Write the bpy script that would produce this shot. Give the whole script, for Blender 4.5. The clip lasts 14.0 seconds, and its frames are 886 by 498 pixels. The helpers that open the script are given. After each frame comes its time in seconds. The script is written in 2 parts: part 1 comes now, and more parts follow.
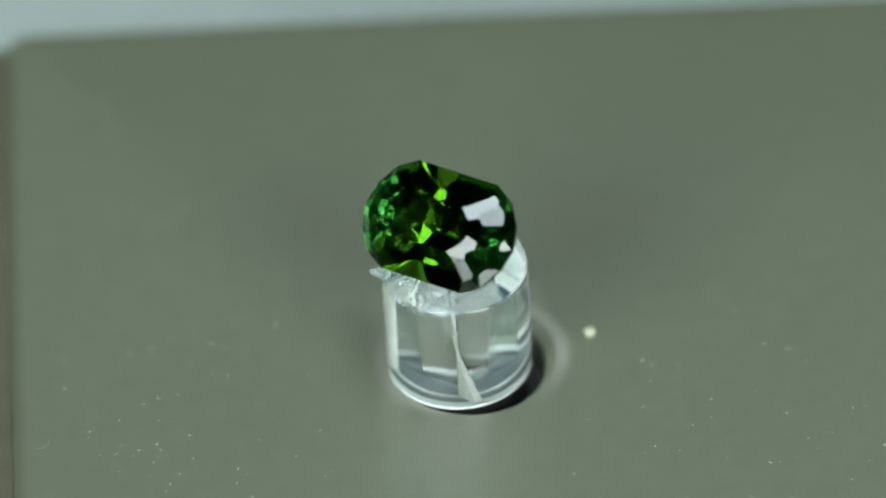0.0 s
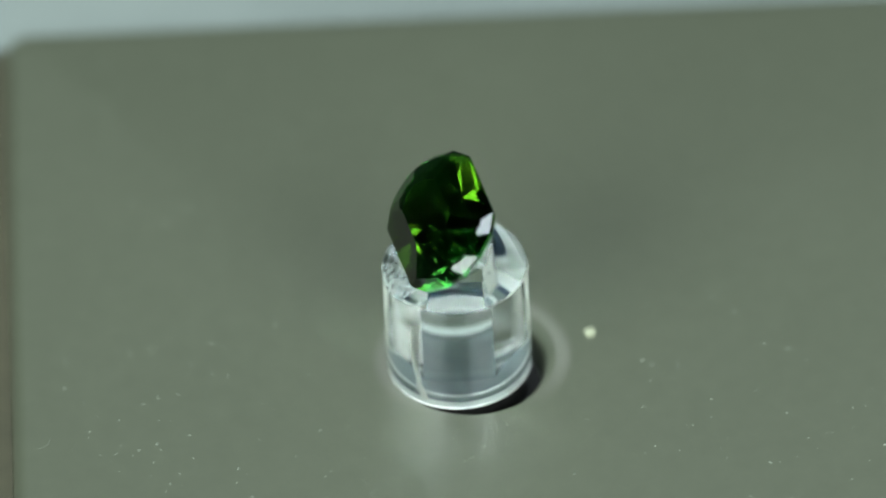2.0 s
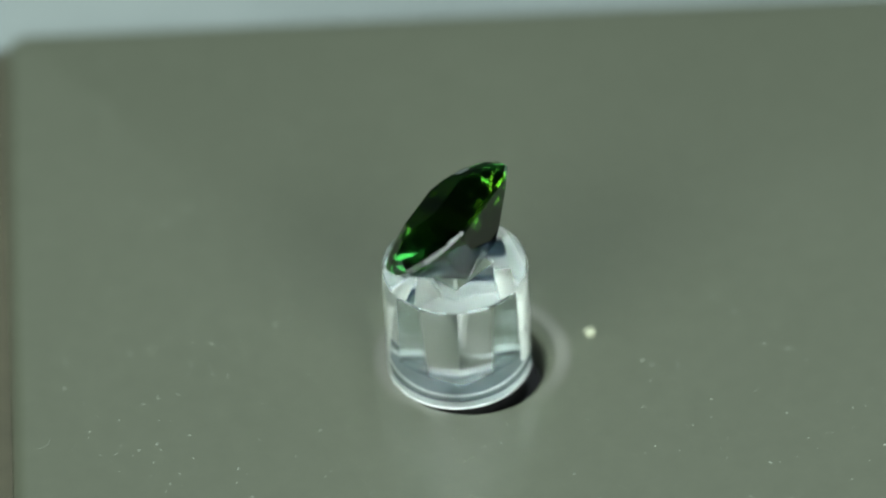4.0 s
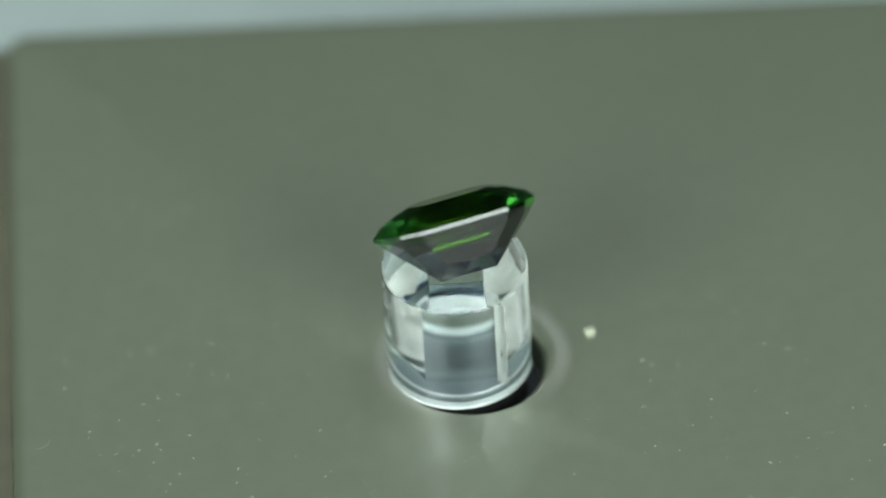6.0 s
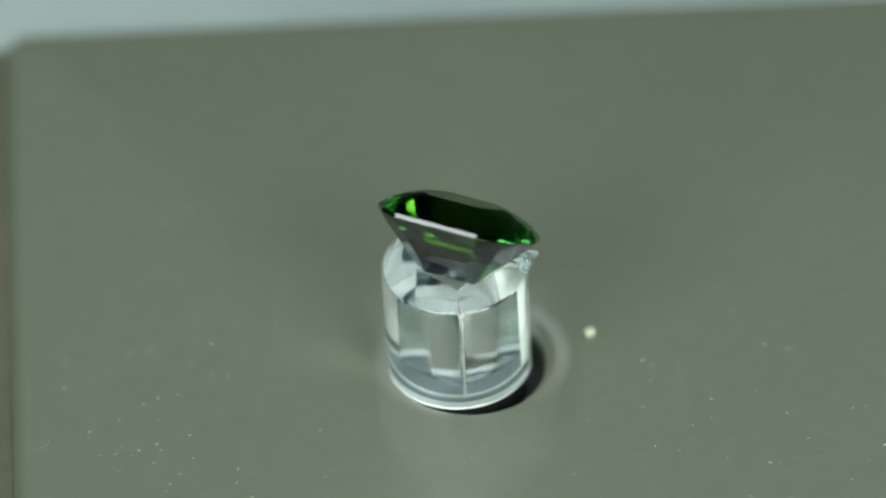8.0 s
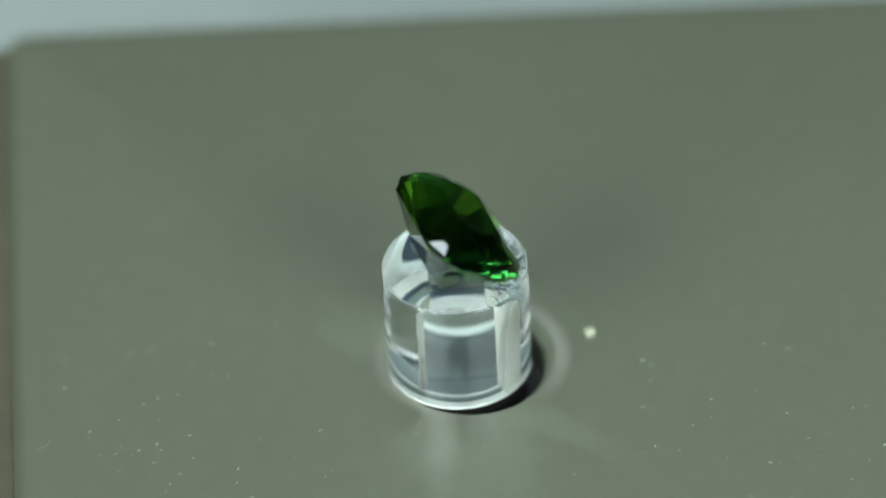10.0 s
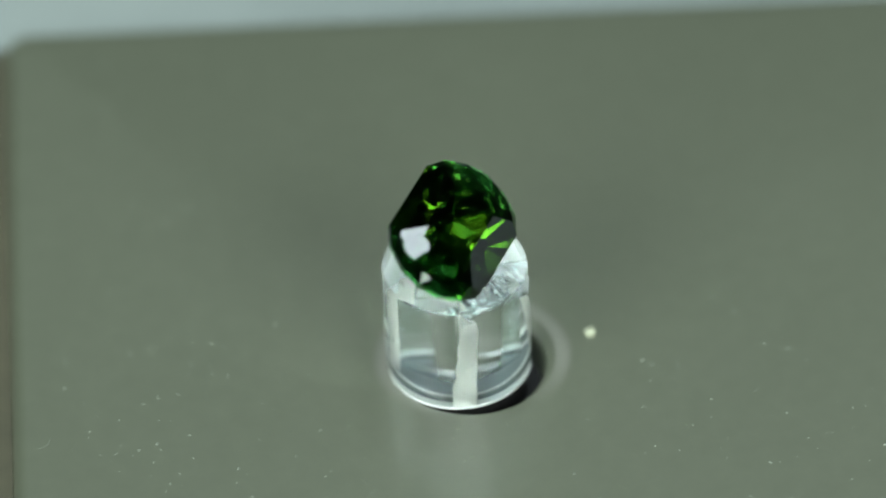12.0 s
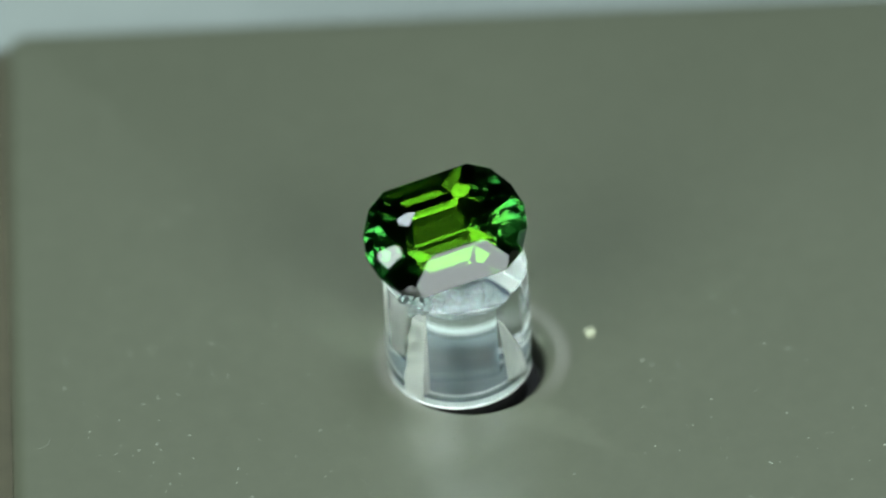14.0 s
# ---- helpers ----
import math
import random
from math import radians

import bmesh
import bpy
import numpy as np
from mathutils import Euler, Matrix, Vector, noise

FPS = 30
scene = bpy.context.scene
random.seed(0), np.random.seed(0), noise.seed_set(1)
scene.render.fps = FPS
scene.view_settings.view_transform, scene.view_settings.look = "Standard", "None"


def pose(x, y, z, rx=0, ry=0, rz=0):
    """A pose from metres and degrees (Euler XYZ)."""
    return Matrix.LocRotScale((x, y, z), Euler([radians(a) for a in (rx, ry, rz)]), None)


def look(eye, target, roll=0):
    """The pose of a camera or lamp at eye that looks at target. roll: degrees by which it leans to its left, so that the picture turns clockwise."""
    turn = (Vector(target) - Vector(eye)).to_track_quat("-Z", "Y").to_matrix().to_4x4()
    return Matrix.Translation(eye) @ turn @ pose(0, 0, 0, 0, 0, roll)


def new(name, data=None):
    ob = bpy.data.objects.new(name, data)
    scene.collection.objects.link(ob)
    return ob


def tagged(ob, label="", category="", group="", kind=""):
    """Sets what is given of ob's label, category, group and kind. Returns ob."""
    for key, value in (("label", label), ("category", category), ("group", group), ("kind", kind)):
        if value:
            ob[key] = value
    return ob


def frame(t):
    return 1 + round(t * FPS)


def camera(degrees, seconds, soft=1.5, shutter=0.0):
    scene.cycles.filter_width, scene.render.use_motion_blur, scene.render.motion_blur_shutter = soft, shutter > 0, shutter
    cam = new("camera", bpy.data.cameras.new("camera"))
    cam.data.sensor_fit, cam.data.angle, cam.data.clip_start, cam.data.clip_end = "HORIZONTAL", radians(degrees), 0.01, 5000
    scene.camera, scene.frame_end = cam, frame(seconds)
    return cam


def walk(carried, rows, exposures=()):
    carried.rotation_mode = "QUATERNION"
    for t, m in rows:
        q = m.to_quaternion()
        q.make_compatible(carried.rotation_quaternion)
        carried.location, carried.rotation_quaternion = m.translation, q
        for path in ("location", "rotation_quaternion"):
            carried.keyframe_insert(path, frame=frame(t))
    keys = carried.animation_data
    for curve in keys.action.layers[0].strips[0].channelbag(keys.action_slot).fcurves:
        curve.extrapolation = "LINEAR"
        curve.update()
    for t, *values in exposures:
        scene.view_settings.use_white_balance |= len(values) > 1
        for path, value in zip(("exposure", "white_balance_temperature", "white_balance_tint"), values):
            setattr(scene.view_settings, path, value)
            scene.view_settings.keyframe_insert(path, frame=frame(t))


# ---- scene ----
cam = camera(5.0, 14.0, soft=2.2)
MM = 0.001


def mm(x, y, z):
    return Vector((x * MM, y * MM, z * MM))


# ---- camera: a macro lens on a stand ----
EL, DIST, ROLL = 42.5, 554.0, -2.6
AIM = (-1.05, 0.0, 8.45)
EYE = (AIM[0], AIM[1] - DIST * math.cos(radians(EL)), AIM[2] + DIST * math.sin(radians(EL)))
VIEW = look(mm(*EYE), mm(*AIM), ROLL)
walk(cam, [(0.0, VIEW), (14.0, VIEW)])
cam.data.dof.use_dof = True
cam.data.dof.focus_distance = 0.5535
cam.data.dof.aperture_fstop = 17.0

# ---- light: ceiling light of the room and three lamps beside and below the camera ----
world = bpy.data.worlds.new("world")
scene.world = world
world.use_nodes = True
world.node_tree.nodes["Background"].inputs["Color"].default_value = (0.80, 0.92, 1.0, 1)
world.node_tree.nodes["Background"].inputs["Strength"].default_value = 0.25
scene.view_settings.exposure = 0.11
scene.cycles.blur_glossy = 0.0
scene.cycles.max_bounces, scene.cycles.glossy_bounces, scene.cycles.transmission_bounces = 20, 14, 20


def area(name, eye, target, sx, sy, watts, colour):
    data = bpy.data.lights.new(name, "AREA")
    data.shape, data.size, data.size_y, data.energy, data.color = "RECTANGLE", sx, sy, watts, colour
    ob = new(name, data)
    ob.matrix_world = look(Vector(eye), Vector(target))
    return ob


def lamp_at(az, el, d):
    a, e = radians(az), radians(el)
    return (d * math.cos(e) * math.sin(a), -d * math.cos(e) * math.cos(a), d * math.sin(e))


area("softbox_left", lamp_at(-39, 31, 0.42), (0, 0, 0.008), 0.26, 0.24, 1.9, (0.88, 1.0, 0.98))
area("softbox_right", lamp_at(32, 33, 0.42), (0, 0, 0.008), 0.22, 0.18, 1.3, (0.88, 1.0, 0.98))
area("light_panel_low", lamp_at(14, -9, 0.42), (0, 0, 0.008), 0.34, 0.19, 1.15, (0.88, 1.0, 0.98))
area("overhead_light", lamp_at(180, 88, 0.80), (0, 0, 0), 0.44, 0.40, 5.9, (0.80, 0.94, 1.0))


# ---- materials ----
def material(name):
    m = bpy.data.materials.new(name)
    m.use_nodes = True
    return m, m.node_tree.nodes, m.node_tree.links, m.node_tree.nodes["Principled BSDF"]


def noise_tex(n, l, scale, detail=4.0, rough=0.6):
    tc = n.new("ShaderNodeTexCoord")
    t = n.new("ShaderNodeTexNoise")
    t.inputs["Scale"].default_value, t.inputs["Detail"].default_value, t.inputs["Roughness"].default_value = scale, detail, rough
    l.new(tc.outputs["Object"], t.inputs["Vector"])
    return t


def ramp(n, l, source, stops):
    r = n.new("ShaderNodeValToRGB")
    while len(r.color_ramp.elements) < len(stops):
        r.color_ramp.elements.new(0.5)
    for e, (p, c) in zip(r.color_ramp.elements, stops):
        e.position, e.color = p, (*c, 1)
    l.new(source, r.inputs["Fac"])
    return r


def surface(name, dark, light, rough, scale, bump=0.0, bump_scale=1000.0, metal=0.0, spec=0.5, grain=0.35, ior=1.5):
    """A two-scale mottled surface; scales are per metre."""
    m, n, l, b = material(name)
    big = noise_tex(n, l, scale)
    r = ramp(n, l, big.outputs["Fac"], [(0.3, dark), (0.7, light)])
    fine = noise_tex(n, l, scale * 14, 6, 0.7)
    mix = n.new("ShaderNodeMixRGB")
    mix.blend_type, mix.inputs["Fac"].default_value = "SOFT_LIGHT", grain
    l.new(r.outputs["Color"], mix.inputs["Color1"])
    l.new(fine.outputs["Fac"], mix.inputs["Color2"])
    l.new(mix.outputs["Color"], b.inputs["Base Color"])
    b.inputs["Roughness"].default_value, b.inputs["Metallic"].default_value = rough, metal
    b.inputs["Specular IOR Level"].default_value, b.inputs["IOR"].default_value = spec, ior
    if bump:
        t = noise_tex(n, l, bump_scale, 3, 0.6)
        k = n.new("ShaderNodeBump")
        k.inputs["Strength"].default_value, k.inputs["Distance"].default_value = bump, 0.0001
        l.new(t.outputs["Fac"], k.inputs["Height"])
        l.new(k.outputs["Normal"], b.inputs["Normal"])
    return m


def clear(name, colour, ior, rough=0.0):
    m, n, l, b = material(name)
    b.inputs["Base Color"].default_value = (*colour, 1)
    b.inputs["Transmission Weight"].default_value = 1.0
    b.inputs["IOR"].default_value, b.inputs["Roughness"].default_value = ior, rough
    return m


PLATE = surface("satin_grey_plastic", (0.096, 0.107, 0.072), (0.102, 0.113, 0.077), 0.29, 60, 0.03, 4000, spec=1.0, grain=0.2, ior=1.8)
DESK = surface("pale_blue_desk", (0.275, 0.315, 0.290), (0.300, 0.340, 0.315), 0.5, 8)
WALLS = surface("painted_wall", (0.10, 0.105, 0.10), (0.12, 0.125, 0.12), 0.8, 2)
SILVER = surface("brushed_aluminium", (0.27, 0.32, 0.345), (0.35, 0.40, 0.425), 0.30, 400, metal=0.6)
SLATE = surface("slate_blue_plastic", (0.022, 0.042, 0.072), (0.035, 0.060, 0.095), 0.4, 400)
WHITE = surface("white_plastic", (0.86, 0.89, 0.87), (0.90, 0.92, 0.90), 0.4, 200)
GREYGREEN = surface("grey_green_plastic", (0.15, 0.19, 0.175), (0.19, 0.23, 0.215), 0.4, 200)
BLACK = surface("black_plastic", (0.008, 0.008, 0.008), (0.014, 0.014, 0.013), 0.5, 300)
ACRYLIC = clear("clear_acrylic", (0.935, 1.0, 0.985), 1.49)
TOURMALINE = clear("green_tourmaline", (0.05, 0.25, 0.015), 1.63)
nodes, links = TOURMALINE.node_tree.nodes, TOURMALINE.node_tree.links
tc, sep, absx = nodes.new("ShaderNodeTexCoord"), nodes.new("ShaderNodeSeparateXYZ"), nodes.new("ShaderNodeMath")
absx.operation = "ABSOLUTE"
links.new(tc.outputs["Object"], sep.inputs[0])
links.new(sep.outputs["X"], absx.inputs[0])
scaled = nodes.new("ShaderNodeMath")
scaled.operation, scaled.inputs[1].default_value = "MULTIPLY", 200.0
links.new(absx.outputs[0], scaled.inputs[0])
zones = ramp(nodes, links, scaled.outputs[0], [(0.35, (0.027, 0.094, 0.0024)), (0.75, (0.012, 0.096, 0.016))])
# colour darkened below the girdle, in place of light absorbed inside the stone
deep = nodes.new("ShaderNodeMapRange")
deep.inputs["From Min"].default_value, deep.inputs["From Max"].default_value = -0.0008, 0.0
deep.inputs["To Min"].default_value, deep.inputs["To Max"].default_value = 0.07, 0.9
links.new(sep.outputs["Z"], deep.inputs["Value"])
darken_below = nodes.new("ShaderNodeMixRGB")
darken_below.blend_type, darken_below.inputs["Fac"].default_value = "MULTIPLY", 1.0
links.new(zones.outputs["Color"], darken_below.inputs["Color1"])
links.new(deep.outputs["Result"], darken_below.inputs["Color2"])
links.new(darken_below.outputs["Color"], nodes["Principled BSDF"].inputs["Base Color"])
# halo of light painted on the plate, palest mid-ring, fading out in front
HALO = surface("painted_halo", (0.096, 0.107, 0.072), (0.102, 0.113, 0.077), 0.29, 60, 0.03, 4000, spec=1.0, grain=0.2, ior=1.8)
n, l, b = HALO.node_tree.nodes, HALO.node_tree.links, HALO.node_tree.nodes["Principled BSDF"]
plate_colour = b.inputs["Base Color"].links[0].from_socket
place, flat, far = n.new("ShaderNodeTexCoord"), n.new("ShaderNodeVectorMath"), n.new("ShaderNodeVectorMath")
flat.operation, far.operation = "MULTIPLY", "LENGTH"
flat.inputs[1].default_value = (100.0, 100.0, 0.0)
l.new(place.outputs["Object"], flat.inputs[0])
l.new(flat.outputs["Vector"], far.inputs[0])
halo_band = ramp(n, l, far.outputs["Value"], [(0.420, (0.0, 0.0, 0.0)), (0.475, (0.85, 0.85, 0.85)), (0.505, (0.85, 0.85, 0.85)), (0.560, (0.0, 0.0, 0.0))])
axes, halo_fade, thin = n.new("ShaderNodeSeparateXYZ"), n.new("ShaderNodeMapRange"), n.new("ShaderNodeMath")
halo_fade.inputs["From Min"].default_value, halo_fade.inputs["From Max"].default_value = -0.0042, -0.0005
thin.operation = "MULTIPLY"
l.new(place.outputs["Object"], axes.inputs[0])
l.new(axes.outputs["Y"], halo_fade.inputs["Value"])
l.new(halo_band.outputs["Color"], thin.inputs[0])
l.new(halo_fade.outputs["Result"], thin.inputs[1])
halo_mix = n.new("ShaderNodeMixRGB")
halo_mix.inputs["Color2"].default_value = (0.195, 0.197, 0.162, 1)
l.new(thin.outputs[0], halo_mix.inputs["Fac"])
l.new(plate_colour, halo_mix.inputs["Color1"])
l.new(halo_mix.outputs["Color"], b.inputs["Base Color"])
CRUMB = surface("pale_crumb", (0.33, 0.35, 0.24), (0.42, 0.44, 0.31), 0.9, 3000)
TRIM = surface("olive_brown_plastic", (0.055, 0.052, 0.029), (0.068, 0.063, 0.035), 0.6, 60)
FROSTED = clear("frosted_acrylic", (0.90, 0.97, 0.97), 1.45, 0.25)
DUST = surface("dust", (0.18, 0.20, 0.155), (0.25, 0.275, 0.215), 0.9, 3000)
m, n, l, b = material("cracked_acrylic")
b.inputs["Base Color"].default_value = (0.96, 0.96, 0.91, 1)
b.inputs["Transmission Weight"].default_value, b.inputs["Roughness"].default_value, b.inputs["IOR"].default_value = 0.45, 0.30, 1.35
flaky = noise_tex(n, l, 2500, 5, 0.7)
relief = n.new("ShaderNodeBump")
relief.inputs["Strength"].default_value, relief.inputs["Distance"].default_value = 0.8, 0.0002
l.new(flaky.outputs["Fac"], relief.inputs["Height"])
l.new(relief.outputs["Normal"], b.inputs["Normal"])
veil = noise_tex(n, l, 900, 4, 0.6)
cloud = ramp(n, l, veil.outputs["Fac"], [(0.36, (0.12, 0.12, 0.12)), (0.64, (0.85, 0.85, 0.85))])
l.new(cloud.outputs["Color"], b.inputs["Transmission Weight"])
CRACK = m
FRACTURE = clear("fractured_acrylic", (0.95, 0.98, 1.0), 1.30, 0.12)
n, l, b = FRACTURE.node_tree.nodes, FRACTURE.node_tree.links, FRACTURE.node_tree.nodes["Principled BSDF"]
waves = noise_tex(n, l, 1300, 3, 0.5)
relief = n.new("ShaderNodeBump")
relief.inputs["Strength"].default_value, relief.inputs["Distance"].default_value = 0.7, 0.0003
l.new(waves.outputs["Fac"], relief.inputs["Height"])
l.new(relief.outputs["Normal"], b.inputs["Normal"])
haze = ramp(n, l, noise_tex(n, l, 700, 4, 0.6).outputs["Fac"], [(0.40, (1.0, 1.0, 1.0)), (0.70, (0.72, 0.72, 0.72))])
l.new(haze.outputs["Color"], b.inputs["Transmission Weight"])


# ---- mesh helpers ----
def link(name, bm, mat, parent=None, smooth_angle=None):
    bmesh.ops.recalc_face_normals(bm, faces=bm.faces[:])
    me = bpy.data.meshes.new(name)
    bm.to_mesh(me)
    bm.free()
    me.materials.append(mat)
    if smooth_angle is not None:
        me.shade_smooth()
        me.set_sharp_from_angle(angle=radians(smooth_angle))
    ob = new(name, me)
    if parent is not None:
        ob.parent = parent
    return ob


def part(name, bm, mat, parent, label="", smooth_angle=None):
    return tagged(link(name, bm, mat, parent, smooth_angle), label)


def box(bm, lo, hi):
    vs = [bm.verts.new(mm(x, y, z)) for x in (lo[0], hi[0]) for y in (lo[1], hi[1]) for z in (lo[2], hi[2])]
    for q in ((0, 1, 3, 2), (4, 6, 7, 5), (0, 4, 5, 1), (2, 3, 7, 6), (0, 2, 6, 4), (1, 5, 7, 3)):
        bm.faces.new([vs[i] for i in q])
    return vs


def loft(bm, rings, cap_first=False, cap_last=False):
    made = [[bm.verts.new(mm(*p)) for p in ring] for ring in rings]
    for a, c in zip(made, made[1:]):
        for i in range(len(a)):
            j = (i + 1) % len(a)
            bm.faces.new((a[i], a[j], c[j], c[i]))
    if cap_first:
        bm.faces.new(made[0])
    if cap_last:
        bm.faces.new(made[-1])
    return made


SEG = 128


def circle(r, z, cx=0.0, cy=0.0):
    return [(cx + r * math.cos(2 * math.pi * i / SEG), cy + r * math.sin(2 * math.pi * i / SEG), z) for i in range(SEG)]


def squared(half, z):
    """Points of a square outline, corner on the diagonals, one for each point of circle()."""
    out = []
    for i in range(SEG):
        a = 2 * math.pi * i / SEG
        k = half / max(abs(math.cos(a)), abs(math.sin(a)))
        out.append((k * math.cos(a), k * math.sin(a), z))
    return out


# ---- setting ----
PX0, PX1, PY0, PY1 = -25.2, 40.0, -32.0, 29.4
SKEW = 0.013
HOLE = (4.10, 0.08, -0.16)


def make_housing():
    """Motor housing: a shallow box with rounded edges and a round hole for the pedestal."""
    thing = tagged(new("turntable_housing"), "satin grey-green plastic turntable housing with rounded edges and a round hole", "turntable")
    thing.matrix_world = pose(0, 0, 0)
    bm = bmesh.new()

    def outline(inset, z):
        """Rounded rectangle, one point for each direction of circle(), as seen from the hole."""
        pts = []
        x0, x1, y0, y1, r = PX0 + inset, PX1 - inset, PY0 + inset, PY1 - inset, max(1.4 - inset, 0.2)
        arcs = ((x1 - r, y1 - r, 0), (x0 + r, y1 - r, 90), (x0 + r, y0 + r, 180), (x1 - r, y0 + r, 270))
        per = SEG // 4
        for cx, cy, a0 in arcs:
            for k in range(per):
                a = radians(a0 + 90 * k / (per - 1))
                x, y = cx + r * math.cos(a), cy + r * math.sin(a)
                pts.append((x - SKEW * y, y, z))
        return pts

    hole = [(HOLE[1] + HOLE[0] * s * math.cos(2 * math.pi * i / SEG), HOLE[2] + HOLE[0] * s * math.sin(2 * math.pi * i / SEG), z)
            for s, z in ((1, 0),) for i in range(SEG)]
    rings = [outline(0, -30), outline(0, -0.9)]
    for k in range(1, 7):
        a = radians(90 * k / 6)
        rings.append(outline(0.9 - 0.9 * math.cos(a), -0.9 + 0.9 * math.sin(a)))
    top_outer = rings[-1]
    rings.append([((3 * hx + ox) / 4, (3 * hy + oy) / 4, 0) for (hx, hy, _), (ox, oy, _) in zip(hole, top_outer)])
    # narrow bevel round the hole
    for r, z in ((4.9, 0.0), (4.6, 0.0), (4.42, -0.02), (4.28, -0.12), (4.17, -0.32), (4.10, -0.60)):
        rings.append([(HOLE[1] + (x - HOLE[1]) * r / HOLE[0], HOLE[2] + (y - HOLE[2]) * r / HOLE[0], z) for x, y, _ in hole])
    rings.append([(x, y, -2.6) for x, y, _ in hole])
    loft(bm, rings)
    part("top_cover", bm, PLATE, thing, "", 30)
    bm = bmesh.new()
    loft(bm, [circle(4.2, -2.6, HOLE[1], HOLE[2]), circle(4.2, -2.2, HOLE[1], HOLE[2])], True, True)
    part("motor_hub", bm, BLACK, thing, "black plastic motor hub deep in the hole", 30)
    # flat ring added to carry the light painted round the rod
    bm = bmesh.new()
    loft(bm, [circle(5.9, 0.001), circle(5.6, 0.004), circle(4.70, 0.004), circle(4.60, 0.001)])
    halo = part("halo_ring", bm, HALO, thing, "pale halo of light painted half round the hole", 40)
    halo.location = mm(0.30, 0.26, 0)
    bm = bmesh.new()
    rings = []
    for x, z in ((-32, -30), (-32, -1.6), (-31.6, -1.2), (PX0 - 0.03, -1.2), (PX0 - 0.03, -30)):
        rings.append([(x - SKEW * PY0, PY0, z), (x - SKEW * (PY1 - 1.5), PY1 - 1.5, z), (x - SKEW * PY1 + (0.4 if x < -30 else 0), PY1 - 0.3, z)])
    made = [[bm.verts.new(mm(*p)) for p in ring] for ring in rings]
    for k in range(len(made)):
        a, c = made[k], made[(k + 1) % len(made)]
        for i in range(2):
            bm.faces.new((a[i], a[i + 1], c[i + 1], c[i]))
    for i in (0, 2):
        bm.faces.new([ring[i] for ring in made])
    part("side_trim", bm, TRIM, thing, "dull olive-brown side strip")
    return thing


def make_room():
    bm = bmesh.new()
    box(bm, (-260, -120, -60), (260, 115, -30))
    tagged(link("table_top", bm, DESK), "pale blue-grey table top under the turntable", "table top", kind="structure")
    bm = bmesh.new()
    box(bm, (-60, -60, -760), (60, 60, -60))
    bmesh.ops.bevel(bm, geom=bm.edges[:], offset=0.006, segments=2, affect="EDGES")
    tagged(link("table_pillar", bm, WALLS), "plain pillar that carries the table top", "pillar", kind="structure")
    for name, lo, hi in (("wall_north", (-2000, 2000, -760), (2000, 2100, 2000)), ("wall_south", (-2000, -2100, -760), (2000, -2000, 2000)),
                         ("wall_west", (-2100, -2000, -760), (-2000, 2000, 2000)), ("wall_east", (2000, -2000, -760), (2100, 2000, 2000)),
                         ("ceiling", (-2000, -2000, 2000), (2000, 2000, 2100)), ("floor", (-2000, -2000, -860), (2000, 2000, -760))):
        bm = bmesh.new()
        box(bm, lo, hi)
        tagged(link(name, bm, WALLS), "plain painted " + name.split("_")[0] + " of the room", name.split("_")[0], kind="structure")


# ---- pedestal ----
TOP, BASE, ROD_R, HALF = 7.3, 0.27, 4.0, 1.48


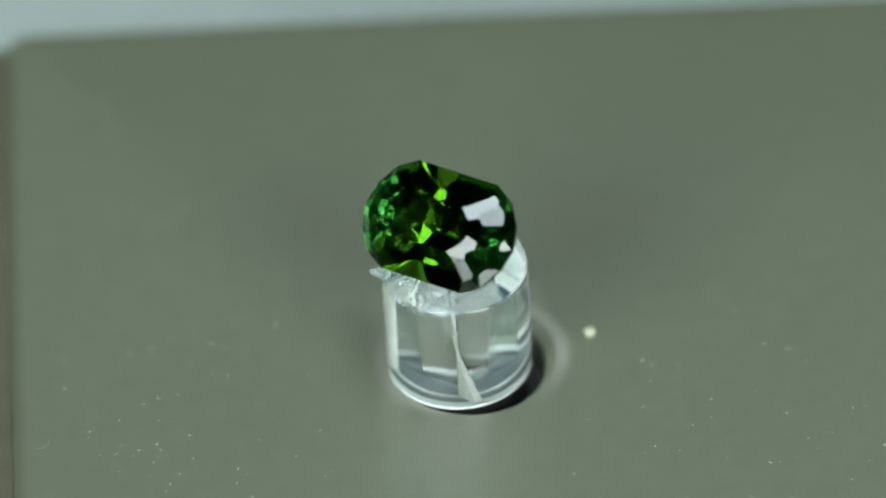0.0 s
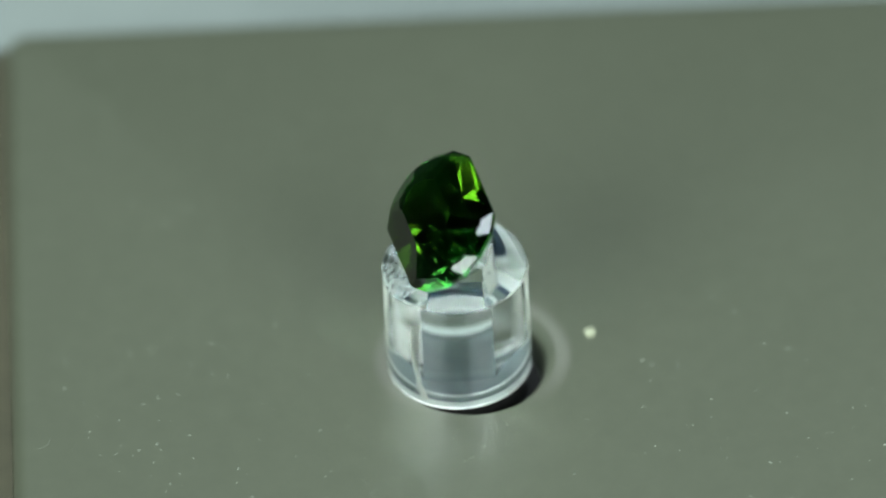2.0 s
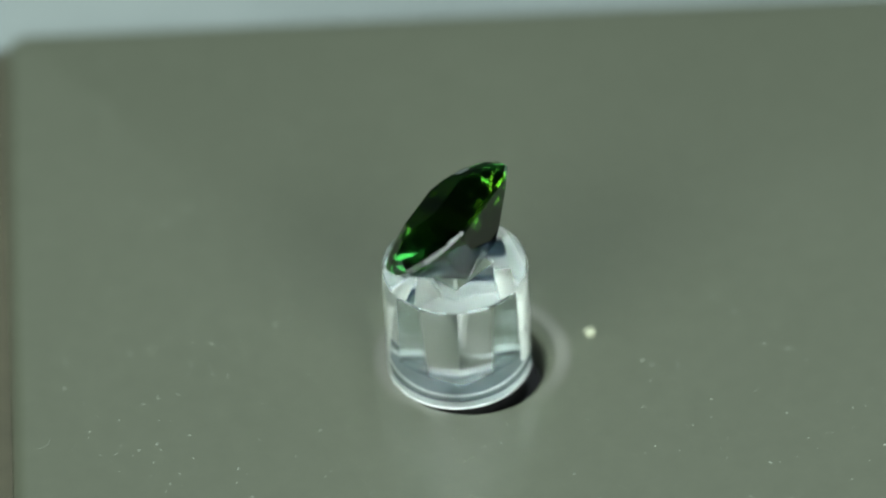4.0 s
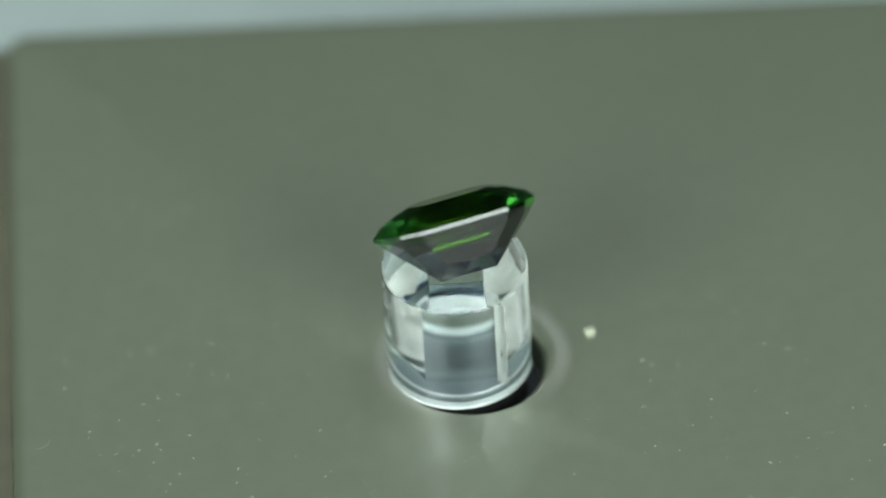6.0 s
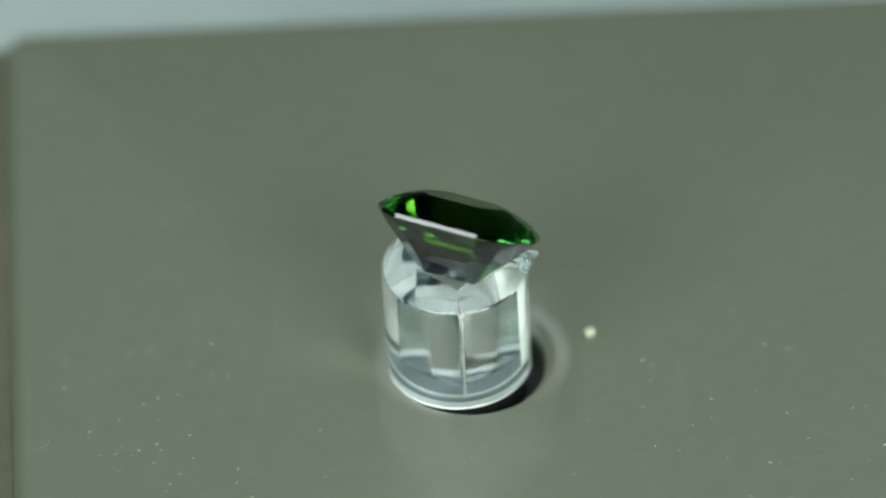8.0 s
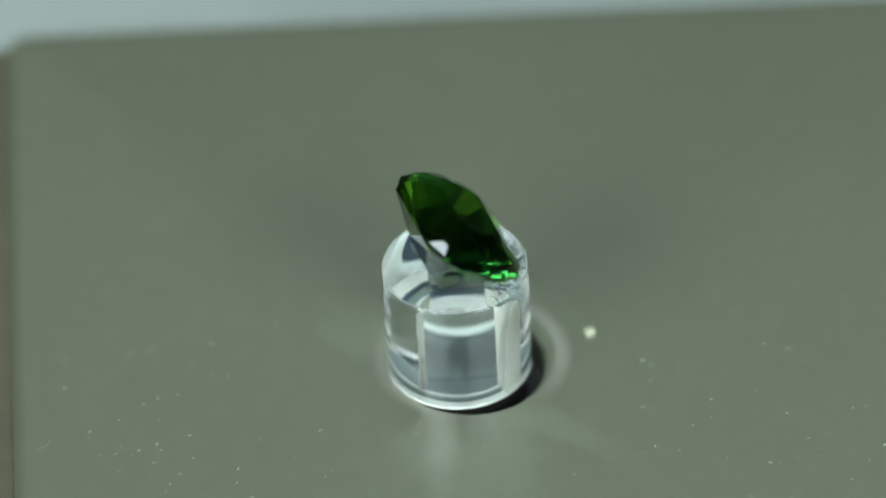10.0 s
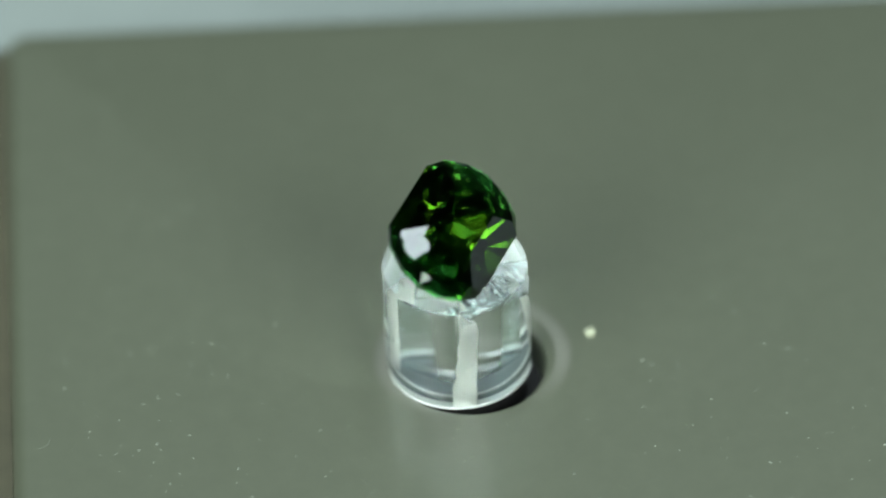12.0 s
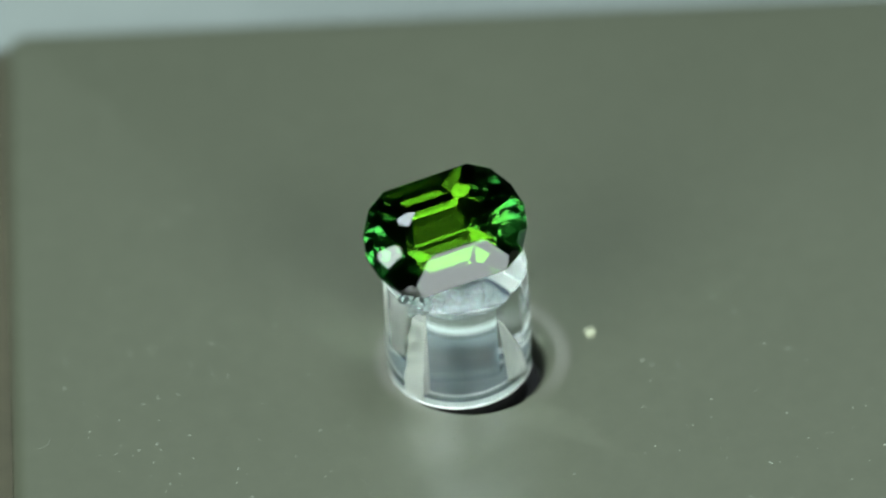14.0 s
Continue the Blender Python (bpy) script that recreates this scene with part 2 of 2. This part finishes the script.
def make_pedestal():
    thing = tagged(new("display_pedestal"), "clear acrylic rod with square bore and cracks on the turntable", "display stand")
    bm = bmesh.new()
    loft(bm, [squared(HALF, 0.9), squared(HALF, TOP - 0.04), squared(HALF + 0.04, TOP), circle(ROD_R - 0.20, TOP), circle(ROD_R - 0.08, TOP - 0.04), circle(ROD_R - 0.02, TOP - 0.11), circle(ROD_R, TOP - 0.22),
              circle(ROD_R, BASE + 0.05), circle(ROD_R - 0.003, BASE)], True, True)
    part("rod", bm, ACRYLIC, thing, "", 25)
    bm = bmesh.new()
    loft(bm, [circle(2.2, BASE - 0.14), circle(2.2, BASE + 0.035)], True, True)
    part("base_disc", bm, SILVER, thing, "dull aluminium disc under the clear rod", 30)
    # rings added so that bright and dark arcs of light show in the rod
    for inner, outer, high, mat, label in ((2.22, 2.42, 0.03, WHITE, "narrow white ring added under the rod for a bright arc"), (2.44, 2.90, 0.01, GREYGREEN, "grey-green ring added under the rod for a darker arc"),
                                           (2.92, 3.22, 0.01, SLATE, "slate-blue ring added under the rod for dark blue streaks"), (3.24, 3.985, 0.03, WHITE, "white ring added under the rim to brighten the rod")):
        bm = bmesh.new()
        loft(bm, [circle(inner, BASE - 0.14), circle(inner, BASE + high), circle(outer, BASE + high), circle(outer, BASE - 0.14), circle(inner, BASE - 0.14)])
        part("base_ring", bm, mat, thing, label, 30)
    bm = bmesh.new()
    loft(bm, [circle(3.6, -2.2), circle(3.6, BASE - 0.145)], True, True)
    part("axle", bm, BLACK, thing, "black motor axle under the rod", 30)
    rnd = random.Random(4)
    # cracks run from the corners of the bore to the skin of the rod
    near = HALF * 1.414 + 0.06

    def crack(corner, rows, thick):
        """A rough wedge between the bore and the skin; rows of height, inner and outer radius, turn of the outer edge, width there."""
        bm = bmesh.new()
        rings = []
        for z, r0, r1, turn, wide in rows:
            ring = []
            for side in (-1, 1):
                steps = range(5) if side < 0 else range(4, -1, -1)
                for k in steps:
                    f = k / 4
                    rr = r0 + (r1 - r0) * f
                    a = radians(turn) * f
                    across = side * (thick * 0.5 + wide * f ** 1.5) + rnd.uniform(-0.13, 0.13) * (wide + 0.25) * (k > 0)
                    ring.append((rr * math.cos(a) - across * math.sin(a), rr * math.sin(a) + across * math.cos(a), z + rnd.uniform(-0.04, 0.04)))
            rings.append(ring)
        loft(bm, rings, True, True)
        bmesh.ops.rotate(bm, verts=bm.verts[:], cent=(0, 0, 0), matrix=Matrix.Rotation(radians(corner), 3, "Z"))
        part("crack", bm, CRACK, thing, "whitish crack inside the clear acrylic")

    crack(45, [(0.25 + 0.74 * k, near, 3.93 - 0.03 * k, -2 + 1.0 * k, 0.62 - 0.030 * k) for k in range(9)], 0.16)
    crack(135, [(0.5 + 0.55 * k, min(near + 0.08 * (9 - k), 3.62), 3.95 - 0.02 * k - 0.002 * k ** 3, 16 - 2.4 * k, 0.02 * (9 - k)) for k in range(9)], 0.05)
    crack(-45, [(0.5 + 0.7 * k, near, 3.0, 2, 0.0) for k in range(9)], 0.03)
    # cloudy fracture under the top face, from the chip round to the thin crack
    bm = bmesh.new()
    sheet = []
    for k in range(19):
        a = radians(48 + 84 * k / 18)
        row = []
        for j in range(7):
            f = j / 6
            rr = 1.95 + (3.93 - 1.95) * f
            deep = 0.10 + 0.42 * f * f * math.sin(math.pi * (k + 2) / 22) + rnd.uniform(-0.05, 0.05)
            row.append((rr * math.cos(a), rr * math.sin(a), TOP - deep))
        sheet.append(row)
    loft(bm, [row + [(x, y, z - 0.03) for x, y, z in reversed(row)] for row in sheet], True, True)
    part("fracture", bm, FRACTURE, thing, "cloudy shell-shaped fracture under the top face")
    # splintered rim above the widest crack
    bm = bmesh.new()
    for k in range(6):
        a, rr = radians(rnd.uniform(28, 74)), rnd.uniform(2.9, 3.9)
        size = rnd.uniform(0.3, 0.75)
        m4 = Matrix.Translation(mm(rr * math.cos(a), rr * math.sin(a), TOP - 0.05 + rnd.uniform(-0.2, 0.05))) @ Euler((rnd.uniform(0, 6), rnd.uniform(0, 6), rnd.uniform(0, 6))).to_matrix().to_4x4() @ Matrix.Diagonal((1.0, rnd.uniform(0.4, 0.9), rnd.uniform(0.12, 0.25), 1))
        bmesh.ops.create_icosphere(bm, subdivisions=1, radius=size * MM, matrix=m4)
    part("splinters", bm, ACRYLIC, thing, "splintered clear rim")
    bm = bmesh.new()
    spike = [(3.75, -0.45), (4.2, -0.22), (4.62, 0.02), (4.25, 0.2), (3.8, 0.5)]
    loft(bm, [[(x, y, TOP - 0.32 + 0.07 * (x - 3.7)) for x, y in spike], [(x * 1.01, y * 0.8, TOP - 0.02 + 0.16 * (x - 3.7)) for x, y in spike]], True, True)
    bmesh.ops.rotate(bm, verts=bm.verts[:], cent=(0, 0, 0), matrix=Matrix.Rotation(radians(50), 3, "Z"))
    part("chip", bm, FROSTED, thing, "pale chip standing out from the rim")
    return thing


# ---- gem ----
# crown slopes of the girdle triangles, the mains and the facets above, whose foot lies this far in and up; then the small facets beside the table
CROWN = (44.0, 39.0, 25.0, 0.80, 0.58)
STAR = (17.0, 1.55, 0.915)


def make_gem():
    """A faceted stone cut by planes: straight long sides, rounded ends, keeled below."""
    bm = bmesh.new()
    box(bm, (-8, -8, -6), (8, 8, 6))

    def cut(az, slope, p):
        """Facet whose normal leans slope degrees from +z (below 90 crown, above 90 pavilion) towards az, through p."""
        a, s = radians(az), radians(slope)
        no = Vector((math.cos(a) * math.sin(s), math.sin(a) * math.sin(s), math.cos(s)))
        r = bmesh.ops.bisect_plane(bm, geom=bm.verts[:] + bm.edges[:] + bm.faces[:], dist=1e-8, plane_co=mm(*p), plane_no=no, clear_outer=True)
        edges = [e for e in r["geom_cut"] if isinstance(e, bmesh.types.BMEdge)]
        if len(edges) > 2:
            bmesh.ops.contextual_create(bm, geom=edges)

    W, S, G, DEEP, HIGH, KEEL = 3.13, 2.46, 0.11, 3.15, 1.26, 1.60
    end = [(S, W), (3.58, 2.46), (4.35, 1.27), (4.64, 0.0), (4.35, -1.27), (3.58, -2.46), (S, -W)]
    rim = end + [(-x, -y) for x, y in end]
    pairs = list(zip(rim, rim[1:] + rim[:1]))
    turns = [math.atan2(x1 - x0, y0 - y1) for (x0, y0), (x1, y1) in pairs]
    for ((x0, y0), _), a in zip(pairs, turns):
        cut(math.degrees(a), 90, (x0, y0, 0))
    cut(0, 0, (0, 0, HIGH))
    for ((x0, y0), (x1, y1)), a in zip(pairs, turns):
        x, y = (x0 + x1) / 2, (y0 + y1) / 2
        if abs(y0 - y1) < 1e-6:
            cut(math.degrees(a), 32, (x, y, G))
            cut(math.degrees(a), 180 - 50, (x, y, -G))
            cut(math.degrees(a), 180 - 33, (0, 0, -DEEP))
        else:
            run = math.cos(a) * (x - math.copysign(KEEL, x)) + math.sin(a) * y
            cut(math.degrees(a), 180 - math.degrees(math.atan(DEEP / run)) - 4, (x, y, -G))
            # crown: a triangle on the girdle, and a sloping facet beside the table
            cut(math.degrees(a), CROWN[0], (x, y, G))
            cut(math.degrees(a), CROWN[2], (x - CROWN[3] * math.cos(a), y - CROWN[3] * math.sin(a), G + CROWN[4]))
    # crown mains, one on each corner of the rim
    for (x, y), a, before in zip(rim, turns, turns[-1:] + turns[:-1]):
        mid = math.atan2(math.sin(a) + math.sin(before), math.cos(a) + math.cos(before))
        cut(math.degrees(mid), CROWN[1], (x, y, G))
        if abs(y) < W:
            cut(math.degrees(mid), STAR[0], (x - STAR[1] * math.cos(mid), y - STAR[1] * math.sin(mid), G + STAR[2]))
    for x, y in end[1:-1]:
        a = math.atan2(y, x - S * 0.75)
        run = math.cos(a) * (x - KEEL) + math.sin(a) * y
        for side in (0, 180):
            k = 1 if side == 0 else -1
            cut(math.degrees(a) + side, 180 - math.degrees(math.atan((DEEP - G) / run)), (k * x, k * y, -G))
    bmesh.ops.recalc_face_normals(bm, faces=bm.faces[:])
    thing = tagged(new("gemstone"), "faceted dark green tourmaline with rounded ends leaning on clear acrylic", "gemstone")
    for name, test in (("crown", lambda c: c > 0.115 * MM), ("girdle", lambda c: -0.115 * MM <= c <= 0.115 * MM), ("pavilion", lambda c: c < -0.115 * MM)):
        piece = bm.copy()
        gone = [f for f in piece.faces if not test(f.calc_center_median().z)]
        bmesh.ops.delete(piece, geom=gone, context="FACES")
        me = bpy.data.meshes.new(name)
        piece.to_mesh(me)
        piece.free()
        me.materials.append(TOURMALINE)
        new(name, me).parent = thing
    bm.free()
    return thing


# ---- dust ----
def make_dust():
    rnd = random.Random(11)
    bm = bmesh.new()
    bmesh.ops.create_icosphere(bm, subdivisions=2, radius=0.36 * MM)
    for v in bm.verts:
        v.co *= rnd.uniform(0.8, 1.15)
        v.co.z *= 0.55
    ob = link("crumb", bm, CRUMB, None, 60)
    ob.matrix_world = Matrix.Translation(mm(6.85, 1.79, 0.12))
    tagged(ob, "small pale crumb lying on the grey plate", "crumb")
    bm = bmesh.new()
    for i in range(1300):
        x, y = rnd.uniform(-23, 26), rnd.uniform(-17, 27)
        if math.hypot(x, y) < 5:
            continue
        r = rnd.choice((0.022, 0.024, 0.026, 0.03, 0.033, 0.037, 0.044, 0.06)) * MM
        m4 = Matrix.Translation(mm(x, y, 0.012)) @ Matrix.Rotation(rnd.uniform(0, 6.28), 4, "Z") @ Matrix.Diagonal((rnd.choice((1, 1, 1, 2.5)), 1, 0.5, 1))
        bmesh.ops.create_icosphere(bm, subdivisions=1, radius=r, matrix=m4)
    for x, y, long, turn in ((-23.2, -5.2, 0.55, 32), (-18.3, 14.2, 0.40, 40), (-14.0, 2.3, 0.30, -15), (11.6, -1.1, 0.45, 70), (5.2, 17.5, 0.35, 10), (19.5, 9.0, 0.3, 55)):
        for k in range(5):
            a = radians(turn + 9 * k)
            m4 = Matrix.Translation(mm(x + long * (k - 2) / 2.5 * math.cos(a), y + long * (k - 2) / 2.5 * math.sin(a), 0.02)) @ Matrix.Rotation(a, 4, "Z") @ Matrix.Diagonal((6, 1, 0.6, 1))
            bmesh.ops.create_icosphere(bm, subdivisions=1, radius=0.02 * MM, matrix=m4)
    tagged(link("dust", bm, DUST), "fine pale dust scattered on the grey plate", "dust", kind="stuff")


make_room()
housing = make_housing()
pedestal = make_pedestal()
gem = make_gem()
make_dust()

# ---- what turns ----
OMEGA, T_BACK = 22.0, 6.73
LEAN, GEM_X, GEM_Y, GEM_H = 37.0, -0.40, -0.37, 2.95
BORE_FRONT, GEM_LEAN, ROD_LEAN, ROD_X = 8.1, -3.6, -0.4, -0.41


def axle(angle, lean):
    """The motor's axle leans a little in the plate."""
    return Matrix.Rotation(radians(lean), 4, "Y") @ Matrix.Rotation(radians(angle), 4, "Z")


def gem_pose(t):
    return axle(180 - OMEGA * (t - T_BACK), GEM_LEAN) @ Matrix.Translation(mm(GEM_X, GEM_Y, TOP + GEM_H)) @ Matrix.Rotation(radians(LEAN), 4, "X")


def pedestal_pose(t):
    return Matrix.Translation(mm(ROD_X, 0, 0)) @ axle(-OMEGA * (t - BORE_FRONT) - 45, ROD_LEAN)


def motions():
    times = [k * 0.5 for k in range(29)]
    walk(pedestal, [(t, pedestal_pose(t)) for t in times])
    walk(gem, [(t, gem_pose(t)) for t in times])


motions()
